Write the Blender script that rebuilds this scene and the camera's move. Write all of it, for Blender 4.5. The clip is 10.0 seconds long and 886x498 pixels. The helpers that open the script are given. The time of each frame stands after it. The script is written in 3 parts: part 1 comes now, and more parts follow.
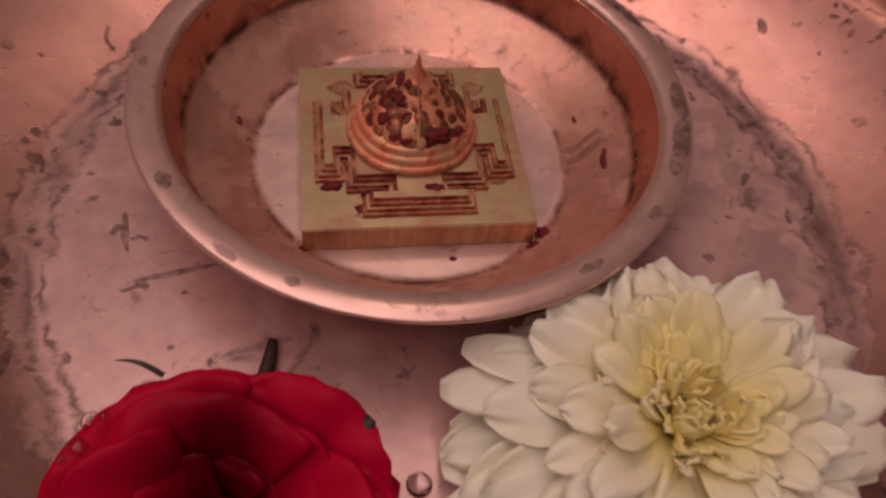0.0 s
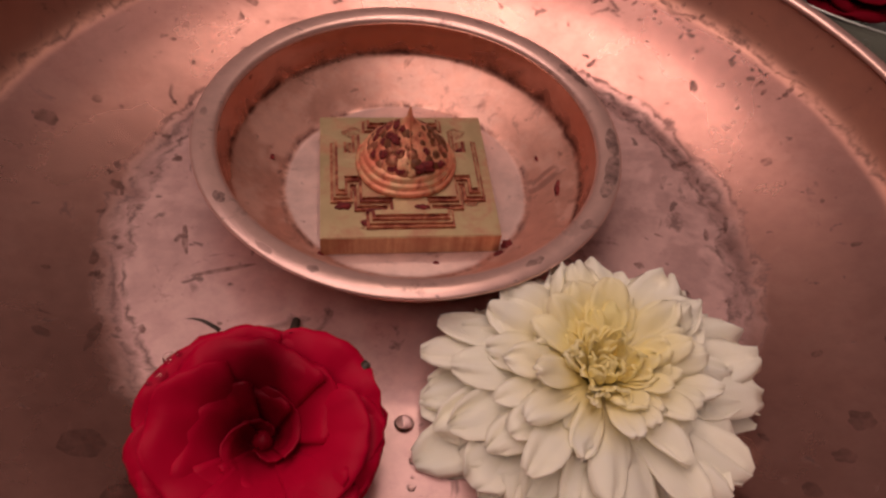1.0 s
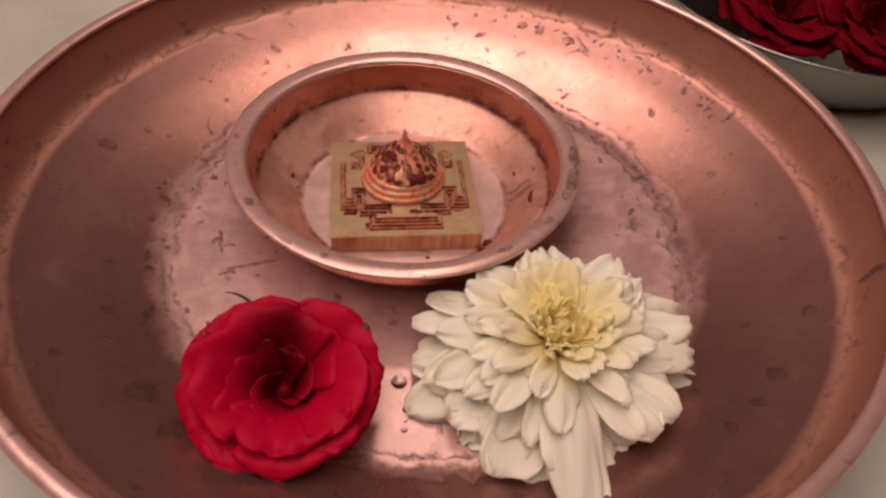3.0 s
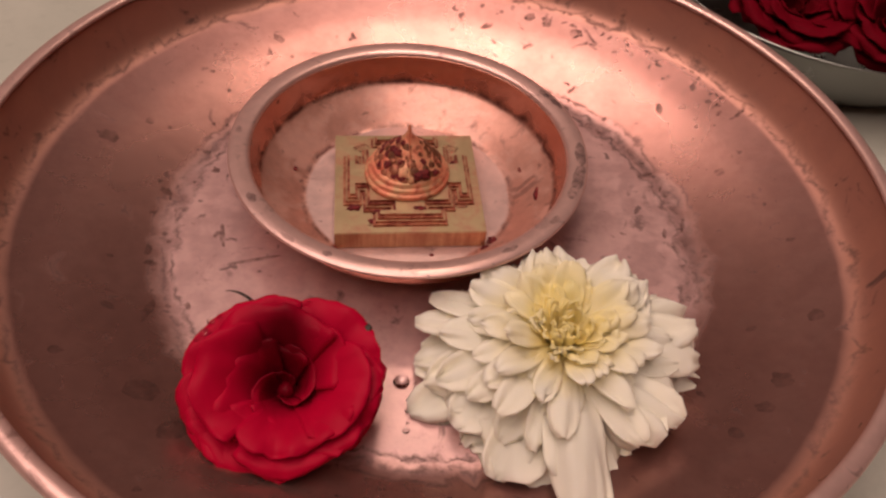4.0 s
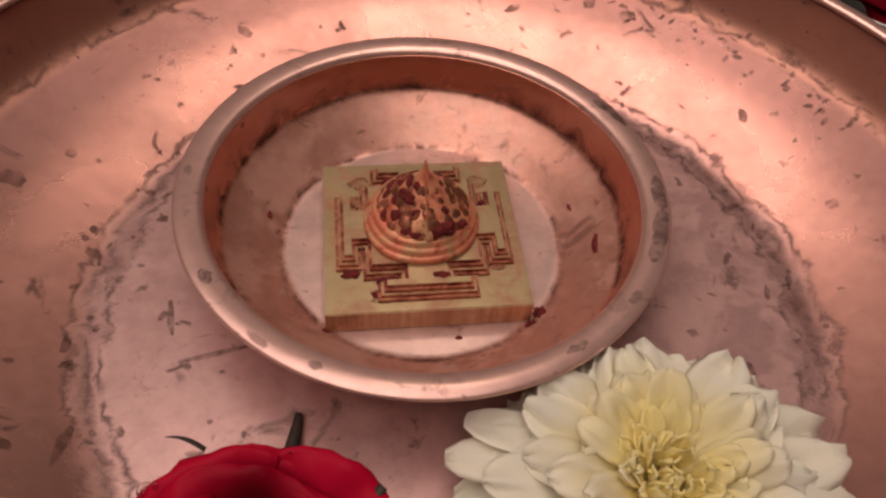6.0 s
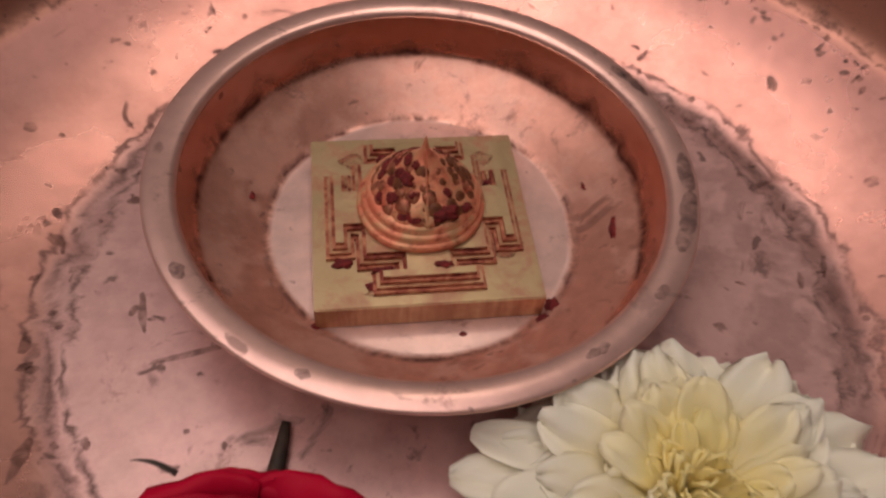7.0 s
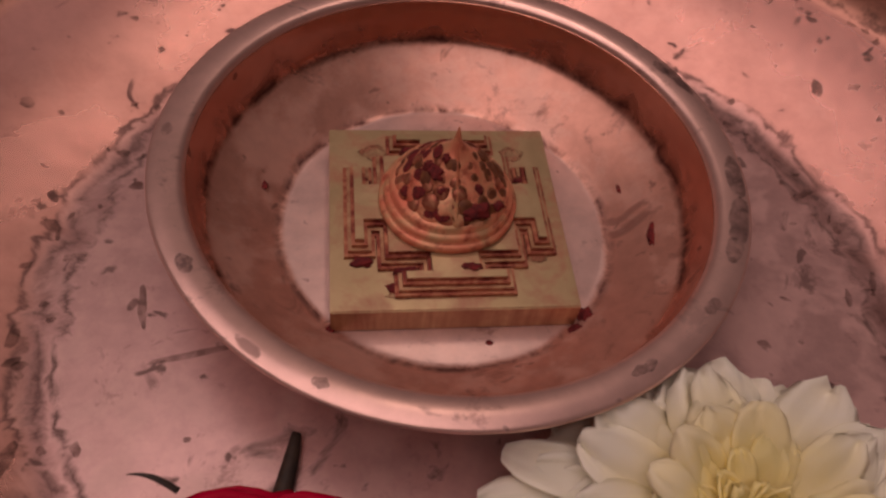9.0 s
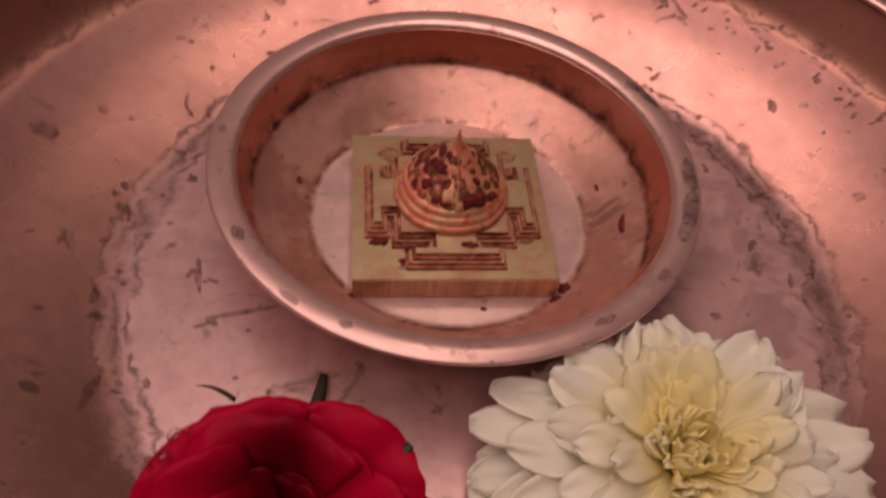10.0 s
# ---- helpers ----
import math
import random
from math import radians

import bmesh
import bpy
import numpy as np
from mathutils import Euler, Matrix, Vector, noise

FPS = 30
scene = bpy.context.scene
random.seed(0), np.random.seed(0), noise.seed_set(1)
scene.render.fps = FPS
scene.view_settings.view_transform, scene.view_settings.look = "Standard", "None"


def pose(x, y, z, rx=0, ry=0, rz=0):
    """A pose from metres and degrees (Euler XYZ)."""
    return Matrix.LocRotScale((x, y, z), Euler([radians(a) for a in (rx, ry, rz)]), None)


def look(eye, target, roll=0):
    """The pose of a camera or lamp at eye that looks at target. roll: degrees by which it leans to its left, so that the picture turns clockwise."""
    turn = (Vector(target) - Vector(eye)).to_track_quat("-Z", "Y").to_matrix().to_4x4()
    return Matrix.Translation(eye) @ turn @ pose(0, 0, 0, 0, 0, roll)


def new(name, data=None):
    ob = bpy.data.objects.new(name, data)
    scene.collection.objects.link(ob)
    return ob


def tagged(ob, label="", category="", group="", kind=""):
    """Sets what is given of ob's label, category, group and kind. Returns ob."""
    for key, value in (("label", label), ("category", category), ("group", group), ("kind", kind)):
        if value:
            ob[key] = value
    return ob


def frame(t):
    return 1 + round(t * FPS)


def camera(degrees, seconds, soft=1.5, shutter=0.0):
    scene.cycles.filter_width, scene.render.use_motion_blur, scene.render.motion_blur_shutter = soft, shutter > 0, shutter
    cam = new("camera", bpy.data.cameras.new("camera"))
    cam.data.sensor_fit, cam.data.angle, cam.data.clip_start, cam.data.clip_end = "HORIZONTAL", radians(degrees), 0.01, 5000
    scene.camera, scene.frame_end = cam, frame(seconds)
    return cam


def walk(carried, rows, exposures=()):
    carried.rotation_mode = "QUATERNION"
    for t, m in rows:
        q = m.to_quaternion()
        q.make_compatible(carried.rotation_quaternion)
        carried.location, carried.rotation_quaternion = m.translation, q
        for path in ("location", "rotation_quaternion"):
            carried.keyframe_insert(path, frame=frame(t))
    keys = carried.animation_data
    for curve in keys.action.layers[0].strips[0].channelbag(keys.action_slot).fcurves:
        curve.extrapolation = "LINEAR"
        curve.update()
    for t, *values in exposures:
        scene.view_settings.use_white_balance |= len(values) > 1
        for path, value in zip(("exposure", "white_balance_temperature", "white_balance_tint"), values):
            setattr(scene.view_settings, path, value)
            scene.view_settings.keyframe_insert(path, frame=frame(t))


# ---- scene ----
from mathutils.bvhtree import BVHTree

CM = 0.01
cam = camera(59.78, 10.0, soft=2.5, shutter=0.4)
# eye, target (centimetres), roll
PATH = [
    (0, (-2.059, -12.264, 13.56), (-1.755, -11.11, 11.955), 9.7),
    (0.2, (-1.964, -13.415, 14.501), (-1.682, -12.229, 12.915), 8.6),
    (0.5, (-1.983, -14.999, 15.655), (-1.73, -13.763, 14.103), 6.9),
    (1, (-2.003, -16.238, 16.681), (-1.735, -14.966, 15.161), 7.9),
    (1.5, (-1.454, -16.987, 17.352), (-1.204, -15.67, 15.868), 5.7),
    (1.7, (-1.452, -17.439, 18.011), (-1.24, -16.106, 16.535), 4.3),
    (2, (-1.792, -18.701, 18.288), (-1.588, -17.328, 16.848), 4.2),
    (2.5, (-2.051, -20.255, 18.252), (-1.829, -18.879, 16.818), 5.7),
    (3, (-1.627, -20.411, 18.853), (-1.409, -19.037, 17.417), 5.0),
    (3.2, (-1.43, -20.396, 19.065), (-1.217, -19.025, 17.625), 4.9),
    (4.3, (-1.73, -19.402, 18.837), (-1.515, -18.064, 17.366), 5.9),
    (4.5, (-1.469, -18.954, 18.401), (-1.254, -17.602, 16.943), 5.3),
    (5, (-2.013, -17.03, 17.763), (-1.786, -15.703, 16.285), 6.5),
    (5.3, (-1.861, -15.36, 16.71), (-1.63, -14.029, 15.235), 5.6),
    (5.5, (-1.979, -13.842, 15.932), (-1.702, -12.576, 14.409), 7.7),
    (5.7, (-1.923, -13.236, 15.73), (-1.662, -11.969, 14.205), 6.6),
    (6.8, (-1.631, -12.23, 15.238), (-1.416, -10.993, 13.681), 5.2),
    (7, (-1.701, -11.355, 14.549), (-1.459, -10.164, 12.961), 6.2),
    (7.2, (-1.17, -10.347, 13.808), (-0.936, -9.171, 12.207), 5.7),
    (7.5, (-0.804, -8.629, 12.829), (-0.532, -7.544, 11.171), 8.2),
    (7.6, (-0.365, -8.307, 12.41), (-0.105, -7.203, 10.764), 6.7),
    (7.7, (-0.451, -8.267, 12.187), (-0.186, -7.157, 10.544), 6.9),
    (7.8, (-0.918, -8.421, 11.949), (-0.64, -7.321, 10.303), 8.3),
    (8, (-1.769, -9.092, 12.369), (-1.494, -7.996, 10.719), 9.8),
    (8.2, (-1.731, -9.563, 12.599), (-1.481, -8.436, 10.965), 9.0),
    (8.5, (-1.901, -9.929, 13.029), (-1.649, -8.778, 11.413), 8.6),
    (9, (-2.256, -10.531, 13.464), (-1.995, -9.339, 11.88), 9.0),
    (9.5, (-2.63, -12.407, 14.081), (-2.362, -11.179, 12.525), 10.6),
    (9.7, (-2.874, -13.265, 14.129), (-2.613, -12.021, 12.584), 11.3),
    (10, (-2.445, -13.428, 15.332), (-2.217, -12.17, 13.793), 8.1),
]
EXPOSURES = [(0.0, -1.05, 6500, 18), (0.5, -0.96, 6500, 17), (1.0, -0.77, 6500, 16), (2.0, -0.36, 6500, 10), (3.0, -0.38, 6500, 11), (4.5, -0.41, 6500, 12), (5.5, -0.62, 6400, 5),
             (7.0, -0.80, 5900, 1), (7.5, -0.84, 5900, 1), (8.0, -1.09, 6200, 13), (8.5, -1.30, 6400, 21), (9.0, -1.32, 6500, 21), (9.5, -1.12, 6500, 21), (10.0, -0.92, 6500, 19)]
walk(cam, [(t, look(Vector(eye) * CM, Vector(target) * CM, roll)) for t, eye, target, roll in PATH], EXPOSURES)

# ---- light ----
world = bpy.data.worlds.new("room_air")
scene.world = world
world.use_nodes = True
world.node_tree.nodes["Background"].inputs[0].default_value = (0.9, 0.75, 0.68, 1)
world.node_tree.nodes["Background"].inputs[1].default_value = 0.03

flame = bpy.data.lights.new("lamp_flame", "POINT")
flame.energy, flame.color, flame.shadow_soft_size = 0.65, (1.0, 0.74, 0.57), 0.022
new("lamp_flame", flame).matrix_world = pose(0.035, 0.145, 0.34)

bulb = bpy.data.lights.new("ceiling_panel", "AREA")
bulb.shape, bulb.size, bulb.size_y = "RECTANGLE", 2.3, 2.9
bulb.energy, bulb.color = 96.0, (1.0, 0.745, 0.645)
new("ceiling_panel", bulb).matrix_world = pose(-0.72, -0.27, 2.40)


# ---- helpers of this scene ----
def mat(name, base, rough=0.5, metal=0.0):
    m = bpy.data.materials.new(name)
    m.use_nodes = True
    p = m.node_tree.nodes["Principled BSDF"]
    p.inputs["Base Color"].default_value = (*base, 1)
    p.inputs["Roughness"].default_value = rough
    p.inputs["Metallic"].default_value = metal
    return m, m.node_tree.nodes, m.node_tree.links, p


def add(n, kind, **ins):
    node = n.new(kind)
    for k, v in ins.items():
        node.inputs[k.replace("_", " ")].default_value = v
    return node


def ramp(n, l, source, stops):
    r = n.new("ShaderNodeValToRGB")
    e = r.color_ramp.elements
    while len(e) < len(stops):
        e.new(0.5)
    for el, (pos, col) in zip(e, stops):
        el.position = pos
        el.color = (*col, 1) if len(col) == 3 else col
    l.new(source, r.inputs[0])
    return r.outputs[0]


def grey(v):
    return (v, v, v)


def mixc(n, l, fac, a, b):
    m = n.new("ShaderNodeMix")
    m.data_type = "RGBA"
    for sock, v in ((m.inputs[0], fac), (m.inputs[6], a), (m.inputs[7], b)):
        if isinstance(v, (int, float)):
            sock.default_value = v
        elif isinstance(v, tuple):
            sock.default_value = (*v, 1)
        else:
            l.new(v, sock)
    return m.outputs[2]


def calc(n, l, op, a, b=0.0, c=0.0):
    m = n.new("ShaderNodeMath")
    m.operation = op
    for sock, v in zip(m.inputs, (a, b, c)):
        if isinstance(v, (int, float)):
            sock.default_value = v
        else:
            l.new(v, sock)
    return m.outputs[0]


def noise_tex(n, l, vec, scale, detail=4.0, rough=0.55, distort=0.0):
    t = add(n, "ShaderNodeTexNoise", Scale=scale, Detail=detail, Roughness=rough, Distortion=distort)
    l.new(vec, t.inputs["Vector"])
    return t.outputs["Fac"]


def bumped(n, l, p, height, strength, dist=0.0005):
    b = add(n, "ShaderNodeBump", Strength=strength, Distance=dist)
    l.new(height, b.inputs["Height"])
    l.new(b.outputs[0], p.inputs["Normal"])


def coords(n):
    return n.new("ShaderNodeTexCoord").outputs["Object"]


def radius_of(n, l, vec):
    s = n.new("ShaderNodeSeparateXYZ")
    l.new(vec, s.inputs[0])
    r2 = calc(n, l, "ADD", calc(n, l, "MULTIPLY", s.outputs[0], s.outputs[0]), calc(n, l, "MULTIPLY", s.outputs[1], s.outputs[1]))
    return calc(n, l, "MULTIPLY", calc(n, l, "SQRT", r2), 100.0), s.outputs[2]


def band(n, l, value, centre, half):
    """1 at centre, falling to 0 at centre +- half."""
    d = calc(n, l, "ABSOLUTE", calc(n, l, "SUBTRACT", value, centre))
    m = n.new("ShaderNodeMapRange")
    m.inputs[1].default_value, m.inputs[2].default_value = 0.0, half
    m.inputs[3].default_value, m.inputs[4].default_value = 1.0, 0.0
    l.new(d, m.inputs[0])
    return m.outputs[0]


def thing(name, label, category, x=0, y=0, z=0, group=""):
    ob = new(name)
    ob.empty_display_size = 0.01
    ob.matrix_world = pose(x * CM, y * CM, z * CM)
    return tagged(ob, label, category, group)


def part(name, bm, material, parent=None, label="", smooth=True, m=None):
    """Links a bmesh built in centimetres as one mesh object."""
    bmesh.ops.scale(bm, vec=(CM, CM, CM), verts=bm.verts)
    me = bpy.data.meshes.new(name)
    bm.to_mesh(me)
    bm.free()
    if smooth:
        me.polygons.foreach_set("use_smooth", [True] * len(me.polygons))
    me.materials.append(material)
    ob = new(name, me)
    if parent:
        ob.parent = parent
    if m is not None:
        ob.matrix_basis = m
    if label:
        ob["label"] = label
    return ob


def lathe(profile, segs=128, wobble=0.0, closed=True):
    """Turns (r, z) points round the z axis; a point with r = 0 is a pole."""
    bm = bmesh.new()
    rings = []
    for r, z in profile:
        if r < 1e-6:
            rings.append([bm.verts.new((0, 0, z))])
        else:
            ring = []
            for i in range(segs):
                a = 2 * math.pi * i / segs
                k = 1 + wobble * noise.noise(Vector((math.cos(a) * 1.3, math.sin(a) * 1.3, r * 0.3)))
                ring.append(bm.verts.new((r * k * math.cos(a), r * k * math.sin(a), z)))
            rings.append(ring)
    pairs = list(zip(rings, rings[1:]))
    if closed and len(rings[0]) > 1:
        pairs.append((rings[-1], rings[0]))
    for a, b in pairs:
        for i in range(segs):
            j = (i + 1) % segs
            if len(a) == 1 and len(b) == 1:
                continue
            if len(a) == 1:
                bm.faces.new((a[0], b[i], b[j]))
            elif len(b) == 1:
                bm.faces.new((a[i], b[0], a[j]))
            else:
                bm.faces.new((a[i], b[i], b[j], a[j]))
    bmesh.ops.recalc_face_normals(bm, faces=bm.faces)
    return bm


def spline(points, per=8):
    """A smooth row of (r, z) through the points."""
    out = []
    p = [points[0], *points, points[-1]]
    for i in range(1, len(p) - 2):
        for k in range(per):
            t = k / per
            out.append(tuple(0.5 * (2 * p[i][c] + (p[i + 1][c] - p[i - 1][c]) * t
                       + (2 * p[i - 1][c] - 5 * p[i][c] + 4 * p[i + 1][c] - p[i + 2][c]) * t * t
                       + (3 * p[i][c] - p[i - 1][c] - 3 * p[i + 1][c] + p[i + 2][c]) * t ** 3) for c in (0, 1)))
    out.append(points[-1])
    return out


def box(x0, x1, y0, y1, z0, z1, bevel=0.0):
    bm = bmesh.new()
    bmesh.ops.create_cube(bm, size=1)
    for v in bm.verts:
        v.co = Vector(((x0 + x1) / 2 + v.co.x * (x1 - x0), (y0 + y1) / 2 + v.co.y * (y1 - y0), (z0 + z1) / 2 + v.co.z * (z1 - z0)))
    if bevel:
        bmesh.ops.bevel(bm, geom=list(bm.edges), offset=bevel, segments=2, affect="EDGES")
    return bm


# ---- materials ----
def copper(name, base, tarnish, rough, stain_r=(), pale_inside=0.0, seed=0.0, amount=0.5, spots=1.0, dull=0.0, dull_all=0.0, ragged=0.5, soft_edge=0.4, gap=0.34, inside_base=None, inside_rough=0.0, patchy=0.0, lit_side_from=0.0, film_colour=(0.71, 0.46, 0.42), disc=(), film_out=0.15):
    """Worn copper: cloudy tarnish, small dark specks, and dark residue along the circles stain_r (radius, half width in cm)."""
    m, n, l, p = mat(name, base, rough, 1.0)
    c = coords(n)
    shift = n.new("ShaderNodeVectorMath")
    shift.inputs[1].default_value = (seed, seed * 0.7, 0)
    l.new(c, shift.inputs[0])
    v = shift.outputs[0]
    cloud = noise_tex(n, l, v, 28, 5, 0.6, 0.4)
    fine = noise_tex(n, l, v, 240, 4, 0.6)
    blot = noise_tex(n, l, v, 75, 5, 0.62, 0.8)
    speck = noise_tex(n, l, v, 170, 3, 0.5, 0.5)
    rad, height = radius_of(n, l, c)
    wob = calc(n, l, "MULTIPLY_ADD", blot, ragged, -0.5 * ragged)
    rw = calc(n, l, "ADD", rad, wob)
    ground = base
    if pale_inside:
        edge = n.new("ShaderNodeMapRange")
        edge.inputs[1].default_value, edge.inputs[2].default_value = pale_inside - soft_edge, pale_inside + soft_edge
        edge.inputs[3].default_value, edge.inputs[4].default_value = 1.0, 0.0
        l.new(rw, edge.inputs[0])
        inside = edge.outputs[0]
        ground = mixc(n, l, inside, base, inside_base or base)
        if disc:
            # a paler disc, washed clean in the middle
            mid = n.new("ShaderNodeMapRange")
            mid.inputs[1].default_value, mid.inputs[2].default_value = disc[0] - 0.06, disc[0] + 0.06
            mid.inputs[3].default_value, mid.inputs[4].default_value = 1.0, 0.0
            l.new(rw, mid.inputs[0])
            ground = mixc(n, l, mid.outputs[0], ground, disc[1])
    worn = n.new("ShaderNodeMix")
    worn.data_type, worn.blend_type = "RGBA", "MULTIPLY"
    worn.inputs[7].default_value = (0.72, 0.70, 0.70, 1)
    l.new(ramp(n, l, cloud, [(0.3, grey(0.0)), (0.75, grey(amount))]), worn.inputs[0])
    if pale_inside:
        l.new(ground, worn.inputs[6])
    else:
        worn.inputs[6].default_value = (*base, 1)
    colour = worn.outputs[2]
    colour = mixc(n, l, ramp(n, l, fine, [(0.35, grey(0.0)), (0.75, grey(0.22))]), colour, tarnish)
    if patchy:
        ragged_film = ramp(n, l, noise_tex(n, l, v, 52, 9, 0.74, 0.25), [(0.48, grey(0.0)), (0.56, grey(patchy * 0.4))])
        where = calc(n, l, "MULTIPLY_ADD", inside, 1.0 - film_out, film_out) if pale_inside else 1.0
        colour = mixc(n, l, calc(n, l, "MULTIPLY", ragged_film, where), colour, film_colour)
        scuff = ramp(n, l, noise_tex(n, l, v, 66, 9, 0.78, 0.3), [(0.585, grey(0.0)), (0.66, grey(0.6))])
        colour = mixc(n, l, calc(n, l, "MULTIPLY", scuff, where), colour, (0.24, 0.12, 0.105))
    dark = ramp(n, l, blot, [(0.62, grey(0.0)), (0.70, grey(0.75 * spots))])
    dark2 = ramp(n, l, speck, [(0.68, grey(0.0)), (0.73, grey(0.8 * spots))])
    dirt = calc(n, l, "MAXIMUM", dark, dark2)
    for r0, half, power in stain_r:
        ring = band(n, l, rw, r0, half)
        broken = ramp(n, l, noise_tex(n, l, v, 110, 5, 0.7, 0.6), [(gap, grey(0.0)), (gap + 0.2, grey(min(1.0, power)))])
        dirt = calc(n, l, "MAXIMUM", dirt, calc(n, l, "MULTIPLY", ring, broken))
    if lit_side_from:
        # upright side painted brighter, standing in for lamplight on it; soft bright grain
        up = n.new("ShaderNodeMapRange")
        up.inputs[1].default_value, up.inputs[2].default_value = lit_side_from - 0.2, lit_side_from + 0.2
        l.new(calc(n, l, "MULTIPLY_ADD", wob, 0.15, rad), up.inputs[0])
        rubbed = up.outputs[0]
        colour = mixc(n, l, calc(n, l, "MULTIPLY", rubbed, calc(n, l, "MULTIPLY_ADD", blot, -0.9, 1.2)), colour, (0.56, 0.275, 0.20))
    colour = mixc(n, l, dirt, colour, tarnish)
    ro = calc(n, l, "MULTIPLY_ADD", cloud, 0.14, rough - 0.07)
    ro = calc(n, l, "MULTIPLY_ADD", dirt, 0.3, ro)
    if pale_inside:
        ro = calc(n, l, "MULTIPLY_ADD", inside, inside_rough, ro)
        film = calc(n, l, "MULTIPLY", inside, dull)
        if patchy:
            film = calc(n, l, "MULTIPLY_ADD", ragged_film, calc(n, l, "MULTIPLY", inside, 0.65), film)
        if lit_side_from:
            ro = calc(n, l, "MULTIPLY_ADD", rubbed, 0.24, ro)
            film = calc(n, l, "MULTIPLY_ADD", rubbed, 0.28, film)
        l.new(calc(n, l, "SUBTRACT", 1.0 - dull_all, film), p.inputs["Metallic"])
    else:
        p.inputs["Metallic"].default_value = 1.0 - dull_all
    l.new(colour, p.inputs["Base Color"])
    l.new(ro, p.inputs["Roughness"])
    bumped(n, l, p, calc(n, l, "MULTIPLY_ADD", cloud, 2.0, fine), 0.05, 0.0006)
    return m


TRAY_COPPER = copper("tray_copper", (0.385, 0.192, 0.167), (0.11, 0.06, 0.055), 0.28, [(8.55, 0.14, 0.9), (8.95, 0.22, 0.8), (9.35, 0.12, 0.7), (13.12, 0.14, 0.7)], 8.95, amount=0.7, dull=0.38, dull_all=0.17, patchy=0.7, lit_side_from=13.0,
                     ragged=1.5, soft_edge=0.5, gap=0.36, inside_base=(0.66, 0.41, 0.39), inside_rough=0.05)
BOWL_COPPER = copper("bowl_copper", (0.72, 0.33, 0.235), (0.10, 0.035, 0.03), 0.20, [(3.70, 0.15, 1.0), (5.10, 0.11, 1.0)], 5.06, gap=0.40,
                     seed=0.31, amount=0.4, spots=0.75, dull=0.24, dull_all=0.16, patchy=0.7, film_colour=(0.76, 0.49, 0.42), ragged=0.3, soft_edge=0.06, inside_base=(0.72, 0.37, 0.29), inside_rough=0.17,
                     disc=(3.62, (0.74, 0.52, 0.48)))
RIM_COPPER = copper("rim_copper", (0.78, 0.495, 0.445), (0.22, 0.13, 0.12), 0.30, [], seed=0.77, amount=0.4, spots=0.8, dull_all=0.38, patchy=0.35)


def brass_material():
    m, n, l, p = mat("aged_brass", (0.72, 0.55, 0.24), 0.36, 1.0)
    c = coords(n)
    a = noise_tex(n, l, c, 90, 5, 0.6, 0.5)
    b = noise_tex(n, l, c, 260, 5, 0.65)
    d = noise_tex(n, l, c, 420, 3, 0.6)
    colour = mixc(n, l, ramp(n, l, a, [(0.35, grey(0.0)), (0.7, grey(0.8))]), (0.50, 0.37, 0.215), (0.41, 0.305, 0.165))
    red = ramp(n, l, noise_tex(n, l, c, 130, 6, 0.68, 0.3), [(0.47, grey(0.0)), (0.64, grey(0.75))])
    colour = mixc(n, l, red, colour, (0.38, 0.15, 0.09))
    l.new(colour, p.inputs["Base Color"])
    l.new(calc(n, l, "MULTIPLY_ADD", b, 0.35, 0.22), p.inputs["Roughness"])
    l.new(calc(n, l, "SUBTRACT", 0.55, calc(n, l, "MULTIPLY", red, 0.6)), p.inputs["Metallic"])
    bumped(n, l, p, d, 0.15, 0.0004)
    return m


def brown_brass_material():
    """The slab's sides: browner than its top, with upright streaks."""
    m, n, l, p = mat("brown_brass", (0.45, 0.28, 0.17), 0.42, 0.7)
    c = coords(n)
    squash = n.new("ShaderNodeVectorMath")
    squash.operation = "MULTIPLY"
    squash.inputs[1].default_value = (1, 1, 0.08)
    l.new(c, squash.inputs[0])
    a = noise_tex(n, l, squash.outputs[0], 420, 5, 0.65)
    b = noise_tex(n, l, c, 120, 4, 0.6, 0.4)
    colour = ramp(n, l, a, [(0.32, (0.30, 0.14, 0.08)), (0.5, (0.44, 0.26, 0.15)), (0.68, (0.54, 0.36, 0.21))])
    colour = mixc(n, l, ramp(n, l, b, [(0.45, grey(0.0)), (0.7, grey(0.55))]), colour, (0.30, 0.10, 0.06))
    l.new(colour, p.inputs["Base Color"])
    bumped(n, l, p, a, 0.25, 0.0003)
    return m


def groove_material():
    m, n, l, p = mat("stained_brass", (0.42, 0.2, 0.1), 0.5, 0.7)
    c = coords(n)
    a = noise_tex(n, l, c, 300, 5, 0.65, 0.4)
    colour = ramp(n, l, a, [(0.38, (0.50, 0.24, 0.14)), (0.50, (0.38, 0.13, 0.08)), (0.62, (0.18, 0.035, 0.028))])
    l.new(colour, p.inputs["Base Color"])
    bumped(n, l, p, a, 0.3, 0.0004)
    return m


